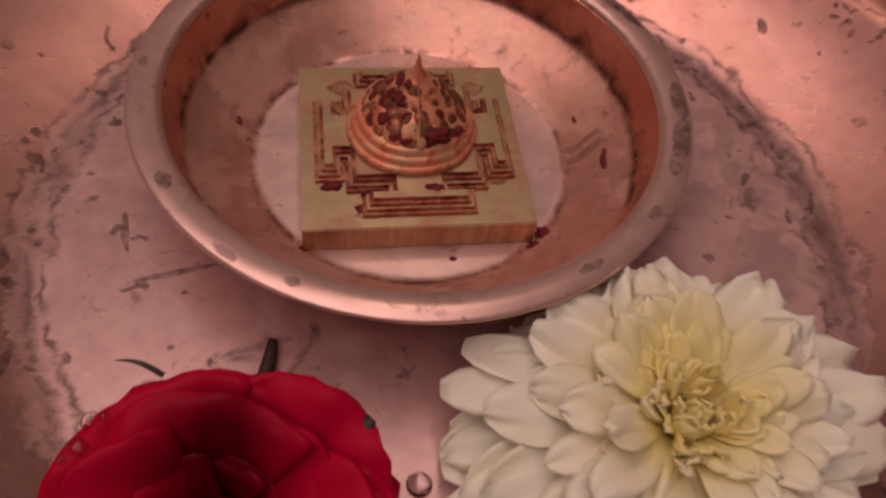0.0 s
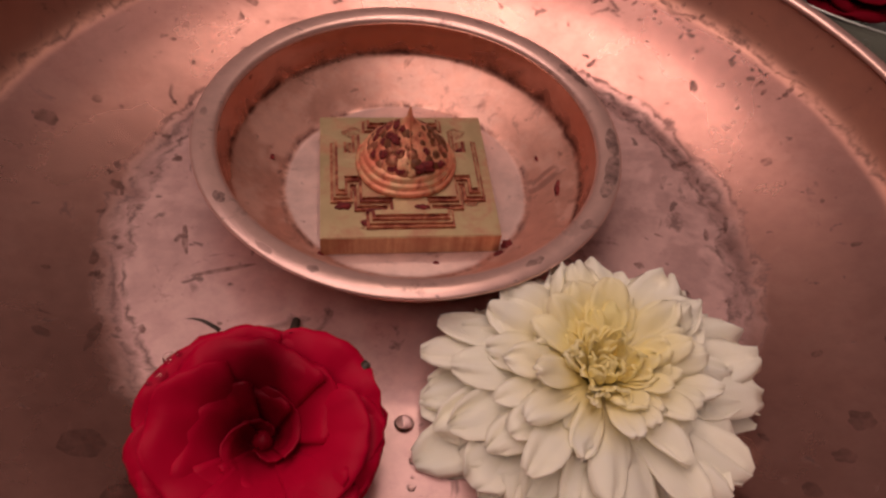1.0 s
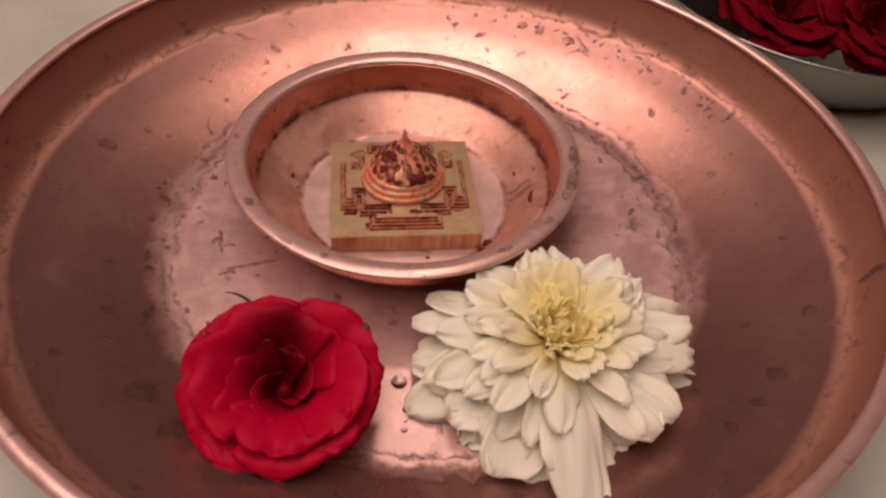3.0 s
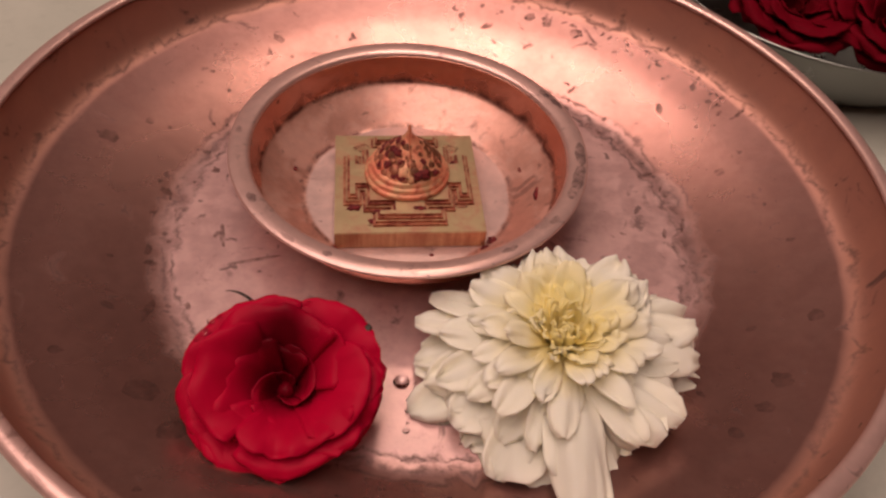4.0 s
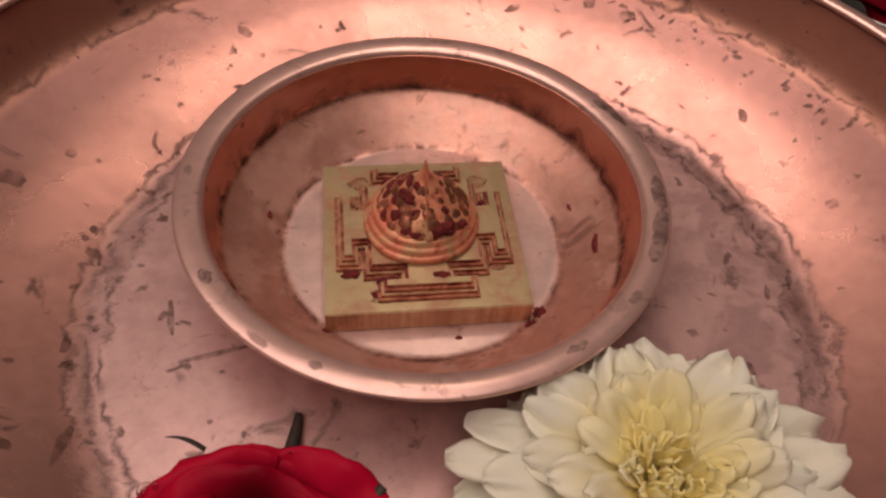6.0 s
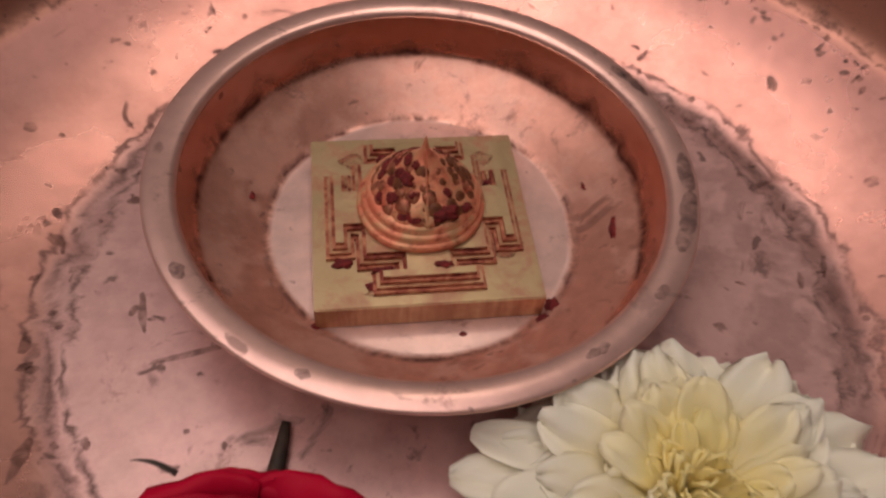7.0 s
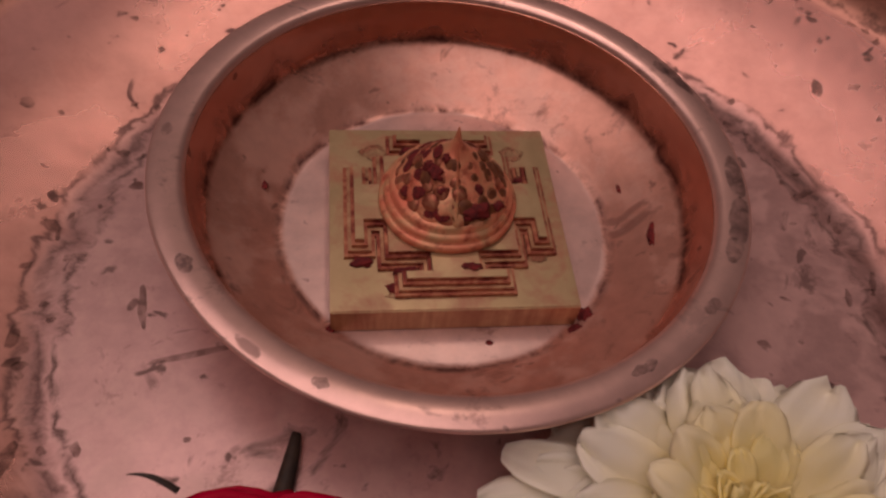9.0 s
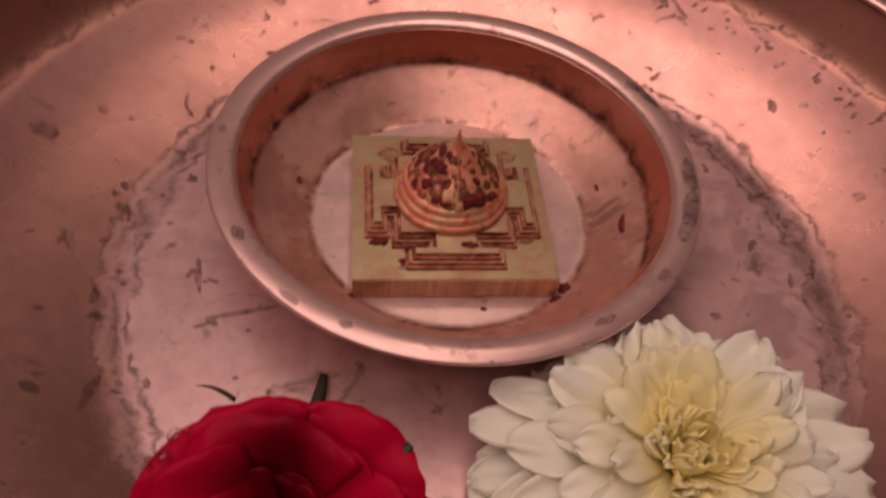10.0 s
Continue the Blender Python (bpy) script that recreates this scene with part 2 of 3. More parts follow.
def mound_material():
    m, n, l, p = mat("rubbed_brass", (0.75, 0.45, 0.22), 0.40, 0.35)
    c = coords(n)
    a = noise_tex(n, l, c, 150, 4, 0.6, 0.4)
    b = noise_tex(n, l, c, 330, 5, 0.6, 0.2)
    colour = ramp(n, l, a, [(0.36, (0.58, 0.35, 0.19)), (0.5, (0.76, 0.33, 0.19)), (0.64, (0.68, 0.20, 0.12))])
    red = ramp(n, l, b, [(0.54, grey(0.0)), (0.66, grey(0.75))])
    colour = mixc(n, l, red, colour, (0.34, 0.07, 0.04))
    l.new(colour, p.inputs["Base Color"])
    l.new(calc(n, l, "MULTIPLY_ADD", b, 0.3, 0.34), p.inputs["Roughness"])
    bumped(n, l, p, b, 0.25, 0.0005)
    return m


def pit_material():
    m, n, l, p = mat("olive_pit_tone", (0.16, 0.10, 0.045), 0.6, 0.3)
    a = noise_tex(n, l, coords(n), 400, 4, 0.6)
    l.new(ramp(n, l, a, [(0.35, (0.10, 0.028, 0.014)), (0.65, (0.22, 0.08, 0.03))]), p.inputs["Base Color"])
    bumped(n, l, p, a, 0.3, 0.0003)
    return m


def powder_material():
    m, n, l, p = mat("vermilion_powder", (0.16, 0.012, 0.014), 0.9)
    a = noise_tex(n, l, coords(n), 600, 4, 0.6)
    l.new(ramp(n, l, a, [(0.35, (0.07, 0.006, 0.008)), (0.65, (0.20, 0.016, 0.016))]), p.inputs["Base Color"])
    bumped(n, l, p, a, 0.6, 0.0005)
    return m


def petal_material(name, inner, outer, edge, rough, centre_r, sheen=0.0, trans=0.15, thin=0.0, gloss=0.25):
    """Petal: veins along the petal and a colour that turns from the flower's heart outwards."""
    m, n, l, p = mat(name, outer, rough)
    c = coords(n)
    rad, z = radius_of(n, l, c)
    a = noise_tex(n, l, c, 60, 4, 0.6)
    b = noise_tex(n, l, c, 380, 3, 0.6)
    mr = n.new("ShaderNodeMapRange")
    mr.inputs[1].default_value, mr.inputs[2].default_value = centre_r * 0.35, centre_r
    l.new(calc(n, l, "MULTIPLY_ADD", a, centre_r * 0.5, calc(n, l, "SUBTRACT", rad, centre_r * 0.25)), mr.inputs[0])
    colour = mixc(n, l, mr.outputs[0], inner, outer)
    colour = mixc(n, l, ramp(n, l, a, [(0.45, grey(0.0)), (0.75, grey(0.5))]), colour, edge)
    info = n.new("ShaderNodeNewGeometry")
    colour = mixc(n, l, calc(n, l, "MULTIPLY", info.outputs["Random Per Island"], 0.3), colour, edge)
    l.new(colour, p.inputs["Base Color"])
    p.inputs["Subsurface Weight"].default_value = trans
    p.inputs["Subsurface Radius"].default_value = (0.006, 0.006, 0.0055)
    p.inputs["Subsurface Scale"].default_value = 1.0
    p.inputs["Sheen Weight"].default_value = sheen
    p.inputs["Specular IOR Level"].default_value = gloss
    bumped(n, l, p, b, 0.2, 0.0004)
    if thin:
        through_light = n.new("ShaderNodeBsdfTranslucent")
        l.new(colour, through_light.inputs[0])
        blend = n.new("ShaderNodeMixShader")
        blend.inputs[0].default_value = thin
        l.new(p.outputs[0], blend.inputs[1])
        l.new(through_light.outputs[0], blend.inputs[2])
        l.new(blend.outputs[0], n["Material Output"].inputs[0])
    return m


def stain_material():
    """A thin, patchy film of red powder rubbed into the brass."""
    m, n, l, p = mat("powder_stain", (0.3, 0.1, 0.07), 0.6, 0.3)
    a = noise_tex(n, l, coords(n), 380, 5, 0.65, 0.5)
    l.new(ramp(n, l, a, [(0.35, (0.30, 0.06, 0.04)), (0.65, (0.44, 0.17, 0.10))]), p.inputs["Base Color"])
    l.new(ramp(n, l, a, [(0.36, grey(0.0)), (0.62, grey(0.5))]), p.inputs["Alpha"])
    return m


STAIN = stain_material()
PIT = pit_material()
BRASS, BROWN_BRASS, GROOVE, MOUND, POWDER = brass_material(), brown_brass_material(), groove_material(), mound_material(), powder_material()
# rose heart starts near black: the hollow's shade is put into the petal colour
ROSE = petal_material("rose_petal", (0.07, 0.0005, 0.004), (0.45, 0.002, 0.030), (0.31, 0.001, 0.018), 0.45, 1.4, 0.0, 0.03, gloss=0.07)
# same rose, darkened by colour: shade over the bowl beyond the tray
SHADED_ROSE = petal_material("shaded_rose_petal", (0.06, 0.001, 0.003), (0.135, 0.001, 0.008), (0.08, 0.001, 0.005), 0.7, 1.3, 0.0, 0.0, gloss=0.04)
MUM = petal_material("chrysanthemum_petal", (0.97, 0.80, 0.20), (0.985, 0.96, 0.80), (0.97, 0.925, 0.70), 0.55, 2.4, 0.0, 0.45, 0.03)


def sepal_material():
    m, n, l, p = mat("dried_sepal", (0.03, 0.025, 0.015), 0.6)
    a = noise_tex(n, l, coords(n), 300, 4)
    l.new(ramp(n, l, a, [(0.35, (0.018, 0.011, 0.008)), (0.7, (0.055, 0.030, 0.018))]), p.inputs["Base Color"])
    return m


SEPAL = sepal_material()


def steel_material():
    m, n, l, p = mat("dull_steel", (0.30, 0.31, 0.29), 0.3, 1.0)
    a = noise_tex(n, l, coords(n), 60, 4)
    l.new(calc(n, l, "MULTIPLY_ADD", a, 0.25, 0.18), p.inputs["Roughness"])
    return m


STEEL = steel_material()


def marble_material(name, a, b, rough):
    m, n, l, p = mat(name, a, rough)
    c = coords(n)
    big = noise_tex(n, l, c, 9, 6, 0.6, 1.2)
    small = noise_tex(n, l, c, 160, 4, 0.6)
    colour = mixc(n, l, ramp(n, l, big, [(0.4, grey(0.0)), (0.7, grey(1.0))]), a, b)
    colour = mixc(n, l, ramp(n, l, small, [(0.5, grey(0.0)), (0.8, grey(0.3))]), colour, tuple(x * 0.7 for x in b))
    l.new(colour, p.inputs["Base Color"])
    l.new(calc(n, l, "MULTIPLY_ADD", small, 0.2, rough - 0.1), p.inputs["Roughness"])
    return m


FLOOR_STONE = marble_material("floor_stone", (0.50, 0.50, 0.43), (0.42, 0.43, 0.37), 0.4)
SURROUND = marble_material("unseen_surround", (0.10, 0.055, 0.04), (0.08, 0.045, 0.033), 0.8)

WATER, wn, wl, wp = mat("water", (1, 1, 1), 0.03)
wp.inputs["Transmission Weight"].default_value = 1.0
wp.inputs["IOR"].default_value = 1.33

# ---- room ----
FLOOR_Z = -0.30
tagged(part("floor", box(-200, 200, -200, 200, FLOOR_Z - 10, FLOOR_Z), FLOOR_STONE, smooth=False),
       "pale greenish grey stone floor under the copper tray", "floor", kind="structure")
# ceiling and walls are unseen, added and kept dark for the copper's reflections
tagged(part("ceiling", box(-200, 200, -200, 200, 245, 255), SURROUND, smooth=False), "unseen dark ceiling, added to close the room", "ceiling", kind="structure")
for side, (x0, x1, y0, y1) in {"wall_north": (-200, 200, 200, 210), "wall_south": (-200, 200, -210, -200),
                               "wall_east": (200, 210, -210, 210), "wall_west": (-210, -200, -210, 210)}.items():
    tagged(part(side, box(x0, x1, y0, y1, FLOOR_Z - 10, 255), SURROUND, smooth=False), "unseen dark wall, added for what the copper reflects", "wall", kind="structure")

# ---- copper tray ----
TX, TY = 0.87, -1.6
tray = thing("copper_tray", "large round tarnished copper tray on the stone floor", "tray", TX, TY, 0)
pan = [(0, 0.0), (4, 0.0), (8.3, 0.0)] + spline([(8.6, 0.0), (9.1, 0.06), (10.0, 0.42), (11.5, 1.08), (12.6, 1.52), (13.12, 1.75), (13.36, 2.02), (13.50, 2.45), (13.61, 3.0), (13.70, 3.55)], 5)
under = [(r + 0.10 * min(1, z), z - 0.14) for r, z in reversed(pan[3:])] + [(8.3, -0.28), (4, -0.28), (0, -0.28)]
tray_pan = part("pan", lathe(pan + under, 192), TRAY_COPPER, tray)
rim = [(13.60 + 0.24 + 0.24 * math.cos(a), 3.66 + 0.13 * math.sin(a)) for a in [2 * math.pi * k / 14 for k in range(14)]]
part("rim", lathe(rim, 192), RIM_COPPER, tray, "rolled copper rim, rubbed bright")

# ---- copper bowl ----
BX, BY = 0.07, 0.24
bowl = thing("copper_bowl", "small shallow copper bowl with a flared lip standing in the tray", "bowl", BX, BY, 0)
inner = [(0, 0.10), (2, 0.10), (3.5, 0.10)] + spline([(3.62, 0.10), (3.80, 0.18), (4.4, 0.62), (4.95, 1.02), (5.12, 1.22), (5.20, 1.55), (5.25, 1.95), (5.29, 2.20)], 5)
outer = [(r + 0.09, z - 0.07) for r, z in reversed(inner[3:])] + [(3.5, 0.01), (2, 0.01), (0, 0.01)]
bowl_body = part("body", lathe(inner + outer, 160), BOWL_COPPER, bowl)
lip = spline([(5.29, 2.20), (5.34, 2.30), (5.45, 2.36), (5.70, 2.40), (5.91, 2.38), (5.98, 2.34)], 5)
lip += [(5.99, 2.29), (5.95, 2.26)] + [(r, z - 0.10) for r, z in reversed(lip[4:-4])] + [(5.37, 2.12)]
bowl_lip = part("lip", lathe(lip, 160), RIM_COPPER, bowl, "flared lip with grey tarnish marks")

# ---- brass yantra ----
yantra = thing("brass_yantra", "square brass yantra with stepped gates and conical mound, with red powder", "yantra", 0, 0, 0.203)


def gate_outline(g):
    a, b, c, d, e = 1.32 + g, 0.48 + g, 1.80 - g, 1.00 + g, 1.98 + g
    side = [(-a, -a), (-b, -a), (-b, -c), (-d, -c), (-d, -e), (d, -e), (d, -c), (b, -c), (b, -a)]
    pts = []
    for k in range(4):
        co, si = round(math.cos(k * math.pi / 2)), round(math.sin(k * math.pi / 2))
        pts += [(x * co - y * si, x * si + y * co) for x, y in side]
    return pts


def prism(pts, z0, z1, bevel=0.0):
    bm = bmesh.new()
    f = bm.faces.new([bm.verts.new((x, y, z0)) for x, y in pts])
    top = bmesh.ops.extrude_face_region(bm, geom=[f])
    for v in top["geom"]:
        if isinstance(v, bmesh.types.BMVert):
            v.co.z = z1
    bmesh.ops.recalc_face_normals(bm, faces=bm.faces)
    if bevel:
        edges = [e for e in bm.edges if e.verts[0].co.z > z1 - 1e-5 and e.verts[1].co.z > z1 - 1e-5]
        bmesh.ops.bevel(bm, geom=edges, offset=bevel, segments=2, affect="EDGES")
    return bm


slab = part("base_slab", box(-2.5, 2.5, -2.5, 2.5, -0.1, 0.6, 0.025), BRASS, yantra, smooth=False)
slab.data.materials.append(BROWN_BRASS)
for f in slab.data.polygons:
    f.material_index = int(f.normal.z < 0.5)
for g, z0, z1 in ((0.225, 0.6, 0.69), (0.15, 0.69, 0.78), (0.075, 0.78, 0.87), (0.0, 0.87, 0.97)):
    step = part("step" if g else "gate_platform", prism(gate_outline(g), z0, z1, 0.012), GROOVE, yantra, "brass step with red powder in its grooves" if g else "", smooth=False)
    step.data.materials.append(BROWN_BRASS if g else BRASS)
    for f in step.data.polygons:
        f.material_index = int(f.normal.z > 0.5 and g in (0.0, 0.15))
# stepped petal rings round the mound
rings = [(0, 0.97), (1.44, 0.97), (1.46, 1.02), (1.46, 1.12), (1.40, 1.16), (1.35, 1.17), (1.36, 1.26), (1.33, 1.33), (1.27, 1.35), (1.25, 1.36), (1.25, 1.47), (1.20, 1.53), (1.10, 1.56), (0, 1.6)]
part("ring_terrace", lathe(rings, 96, 0.035), MOUND, yantra, "rounded rings rubbed to copper colour")


def cone_r(z):
    zs, rs = (1.5, 1.75, 2.05, 2.35, 2.6, 2.89), (1.16, 1.00, 0.70, 0.40, 0.17, 0.02)
    return float(np.interp(z, zs, rs))


mound = lathe([(0, 1.5)] + [(cone_r(z), z) for z in np.linspace(1.5, 2.885, 24)] + [(0, 2.9)], 96)
for v in mound.verts:
    r = math.hypot(v.co.x, v.co.y)
    if r > 0.05 and v.co.z > 1.5:
        q = noise.noise(v.co * 4.2)
        k = 1 + 0.10 * q
        v.co.x *= k
        v.co.y *= k
mound_cone = part("mound", mound, MOUND, yantra, "pitted conical mound")
# dark flattened scales drawn in rows for the mound's hollow cells, and the pointed finial
random.seed(4)
scale_bm = bmesh.new()
bmesh.ops.create_icosphere(scale_bm, subdivisions=2, radius=0.165)
for v in scale_bm.verts:
    v.co.z *= 0.3
    v.co.x *= 0.8 if v.co.x > 0 else 1.25
bmesh.ops.scale(scale_bm, vec=(CM, CM, CM), verts=scale_bm.verts)
scale_me = bpy.data.meshes.new("scale")
scale_bm.to_mesh(scale_me)
scale_bm.free()
scale_me.materials.append(GROOVE)
scale_me.polygons.foreach_set("use_smooth", [True] * len(scale_me.polygons))
olive_me = scale_me.copy()
olive_me.materials[0] = PIT
red_me = scale_me.copy()
red_me.materials[0] = POWDER
for row, (z, count, size) in enumerate(((1.60, 18, 1.05), (1.78, 16, 1.0), (1.96, 13, 0.9), (2.14, 10, 0.75), (2.32, 7, 0.6))):
    for k in range(count):
        a = 2 * math.pi * (k + 0.5 * (row % 2)) / count + random.uniform(-0.08, 0.08)
        r = cone_r(z) - 0.022
        ob = new("scale", olive_me if math.cos(a) > 0.1 and random.random() < 0.75 else red_me if random.random() < 0.4 else scale_me)
        ob.parent = mound_cone
        ob.matrix_basis = (Matrix.Rotation(a, 4, "Z") @ pose(r * CM, 0, z * CM, 0, 52, 0) @ pose(0, 0, 0, 0, 0, random.uniform(-20, 20))
                           @ Matrix.Scale(size * random.uniform(0.85, 1.15), 4))
fin = bmesh.new()
bmesh.ops.create_cone(fin, cap_ends=True, segments=4, radius1=0.20, radius2=0.012, depth=0.9)
part("finial", fin, MOUND, mound_cone, "worn pointed tip", smooth=False, m=pose(0, 0, 2.66 * CM))


def clump(seed, sx, sy, sz, rugged=1.0):
    bm = bmesh.new()
    bmesh.ops.create_icosphere(bm, subdivisions=3, radius=1)
    for v in bm.verts:
        k = 1 + rugged * 0.55 * noise.noise(v.co * 1.7 + Vector((seed * 3.1, seed, 0))) + rugged * 0.2 * noise.noise(v.co * 5 + Vector((seed, 0, 0)))
        v.co = Vector((v.co.x * sx * k, v.co.y * sy * k, v.co.z * sz * k))
    return bm


# clots of vermilion powder on the mound and in the grooves
for k, (x, y, z, sx, sy, sz) in enumerate(((0.42, -0.86, 1.72, 0.31, 0.22, 0.15), (0.22, -0.98, 1.66, 0.15, 0.12, 0.10), (-0.38, -0.35, 2.22, 0.16, 0.16, 0.12),
                                           (-0.28, -0.62, 2.0, 0.12, 0.12, 0.1), (-0.5, -0.12, 2.15, 0.13, 0.13, 0.12), (-0.2, -0.2, 2.45, 0.08, 0.1, 0.1),
                                           (0.85, -0.7, 1.62, 0.14, 0.12, 0.1), (0.3, -1.72, 0.97, 0.20, 0.10, 0.05), (-0.95, -1.66, 0.72, 0.26, 0.10, 0.10),
                                           (-1.25, -1.98, 0.62, 0.14, 0.10, 0.05), (-1.85, -1.3, 0.62, 0.22, 0.16, 0.06), (-0.75, 1.55, 0.80, 0.22, 0.12, 0.12),
                                           (0.55, 1.6, 0.78, 0.30, 0.12, 0.12), (1.72, -1.05, 0.61, 0.42, 0.26, 0.025), (-2.02, -0.8, 0.61, 0.12, 0.36, 0.02), (-1.5, 1.75, 0.605, 0.3, 0.2, 0.012), (1.65, 1.7, 0.605, 0.25, 0.18, 0.012), (-1.05, -2.12, 0.61, 0.3, 0.12, 0.025), (1.95, 0.2, 0.61, 0.1, 0.3, 0.02), (1.75, 0.75, 0.72, 0.2, 0.12, 0.1), (-1.75, 0.72, 0.7, 0.14, 0.12, 0.08))):
    part("powder_clot", clump(k, sx, sy, sz), POWDER if sz > 0.03 else STAIN, yantra, "dark red powder", m=pose(x * CM, y * CM, z * CM))


# dark oval pits between the scales, and the sharp ridge down the front
random.seed(9)
for row, (z, count) in enumerate(((1.70, 15), (1.88, 13), (2.06, 11), (2.24, 8), (2.42, 5))):
    for k in range(count):
        if random.random() < 0.6:
            continue
        a = 2 * math.pi * (k + 0.5 * ((row + 1) % 2)) / count + random.uniform(-0.1, 0.1)
        q = random.uniform(0.12, 0.19)
        part("powder_clot", clump(k + 30 + row * 11, q * 0.8, q * 0.95, q * 0.09, 0.35), POWDER if random.random() < (0.7 if math.cos(a) < 0 else 0.25) else PIT, mound_cone, "dark red powder or olive spot in a pit",
             m=Matrix.Rotation(a, 4, "Z") @ pose((cone_r(z) + 0.018) * CM, 0, z * CM, 0, 48, 0))
ridge_bm = bmesh.new()
rows = []
for z in np.linspace(1.55, 2.85, 14):
    r = cone_r(z) + 0.07
    rows.append([ridge_bm.verts.new((-0.07, -r + 0.12, z)), ridge_bm.verts.new((0.0, -r, z)), ridge_bm.verts.new((0.07, -r + 0.12, z))])
for a, b in zip(rows, rows[1:]):
    for i in (0, 1):
        ridge_bm.faces.new((a[i], a[i + 1], b[i + 1], b[i]))
    ridge_bm.faces.new((a[2], a[0], b[0], b[2]))
bmesh.ops.recalc_face_normals(ridge_bm, faces=ridge_bm.faces)
part("front_ridge", ridge_bm, MOUND, mound_cone, "sharp ridge down the mound", smooth=False)

# dried residue in the bowl
for k, (x, y, z, sx, sy, sz, turn) in enumerate(((-3.29, 3.30, 0.66, 0.14, 0.10, 0.03, 0), (4.45, -0.80, 0.70, 0.10, 0.34, 0.05, -20), (2.72, -2.55, 0.13, 0.16, 0.2, 0.08, 0),
                                                 (2.45, -2.85, 0.13, 0.2, 0.1, 0.06, 20), (4.1, 0.7, 0.46, 0.05, 0.12, 0.02, 0), (-2.6, -2.75, 0.15, 0.14, 0.08, 0.05, 40),
                                                 (0.6, -3.1, 0.11, 0.08, 0.05, 0.02, 0), (-4.0, 0.9, 0.42, 0.07, 0.12, 0.02, 10))):
    part("residue", clump(k + 90, sx, sy, sz), POWDER, bowl_body, "dried dark residue", m=pose(x * CM, y * CM, z * CM, 0, 0, turn))


# ---- flowers ----
def petal(length, width, rise, curl, cup, tip, seed, wave=0.06, nu=9, nv=12, ridge=0.0, ruffle=0.0):
    """A petal along +x from the origin: rise is its first slope, curl the bend along it (both degrees), cup how far its sides rise."""
    bm = bmesh.new()
    rows = []
    x = z = 0.0
    for j in range(nv + 1):
        v = j / nv
        ang = math.radians(rise - curl * v)
        if j:
            x += math.cos(ang) * length / nv
            z += math.sin(ang) * length / nv
        shape = (0.32 + 0.68 * math.sin(min(1.0, v / 0.72) * math.pi / 2)) * math.sqrt(max(0.0, 1 - (max(0.0, (v - 0.62) / 0.38) ** 2.6) * (1 - tip * tip)))
        row = []
        for i in range(nu + 1):
            u = 2 * i / nu - 1
            y = u * width * 0.5 * shape
            q = noise.noise(Vector((u * 1.6 + seed * 7.3, v * 2.4, seed)))
            lift = cup * u * u * shape + wave * q * (0.3 + v) * width + ridge * math.cos(u * 9.4) * v + ruffle * width * noise.noise(Vector((u * 4.5 + seed, v * 3.0, seed * 1.7))) * v ** 2
            back = 0.05 * width * (u * u) * v
            row.append(bm.verts.new((x - lift * math.sin(ang) - back * math.cos(ang), y + wave * 0.6 * q * width * v, z + lift * math.cos(ang) - back * math.sin(ang))))
        rows.append(row)
    for a, b in zip(rows, rows[1:]):
        for i in range(nu):
            bm.faces.new((a[i], a[i + 1], b[i + 1], b[i]))
    bmesh.ops.recalc_face_normals(bm, faces=bm.faces)
    return bm


def thicken(bm, t):
    bmesh.ops.solidify(bm, geom=list(bm.faces), thickness=t)
    return bm


def put(bm, m):
    """Moves a bmesh built in centimetres by a pose in centimetres."""
    bmesh.ops.transform(bm, matrix=m, verts=bm.verts)
    return bm


def sepal(length, width, rise, curl, bend, blunt=0.1):
    """A narrow tapered blade along +x, round in section."""
    bm = bmesh.new()
    rows = []
    x = y = z = 0.0
    for j in range(15):
        v = j / 14
        ang = math.radians(rise - curl * v * v)
        if j:
            x += math.cos(ang) * length / 14
            z += math.sin(ang) * length / 14
            y += bend * v * v * length / 14
        w = width * 0.5 * (1 - (1 - blunt) * v ** 2.5)
        rows.append([bm.verts.new((x - w * 0.5 * math.sin(ang) * math.sin(q), y + w * math.cos(q), z + w * 0.5 * math.sin(q))) for q in [2 * math.pi * i / 8 for i in range(8)]])
    for a, b in zip(rows, rows[1:]):
        for i in range(8):
            bm.faces.new((a[i], a[(i + 1) % 8], b[(i + 1) % 8], b[i]))
    bm.faces.new(rows[-1])
    bm.faces.new(rows[0])
    bmesh.ops.recalc_face_normals(bm, faces=bm.faces)
    return bm


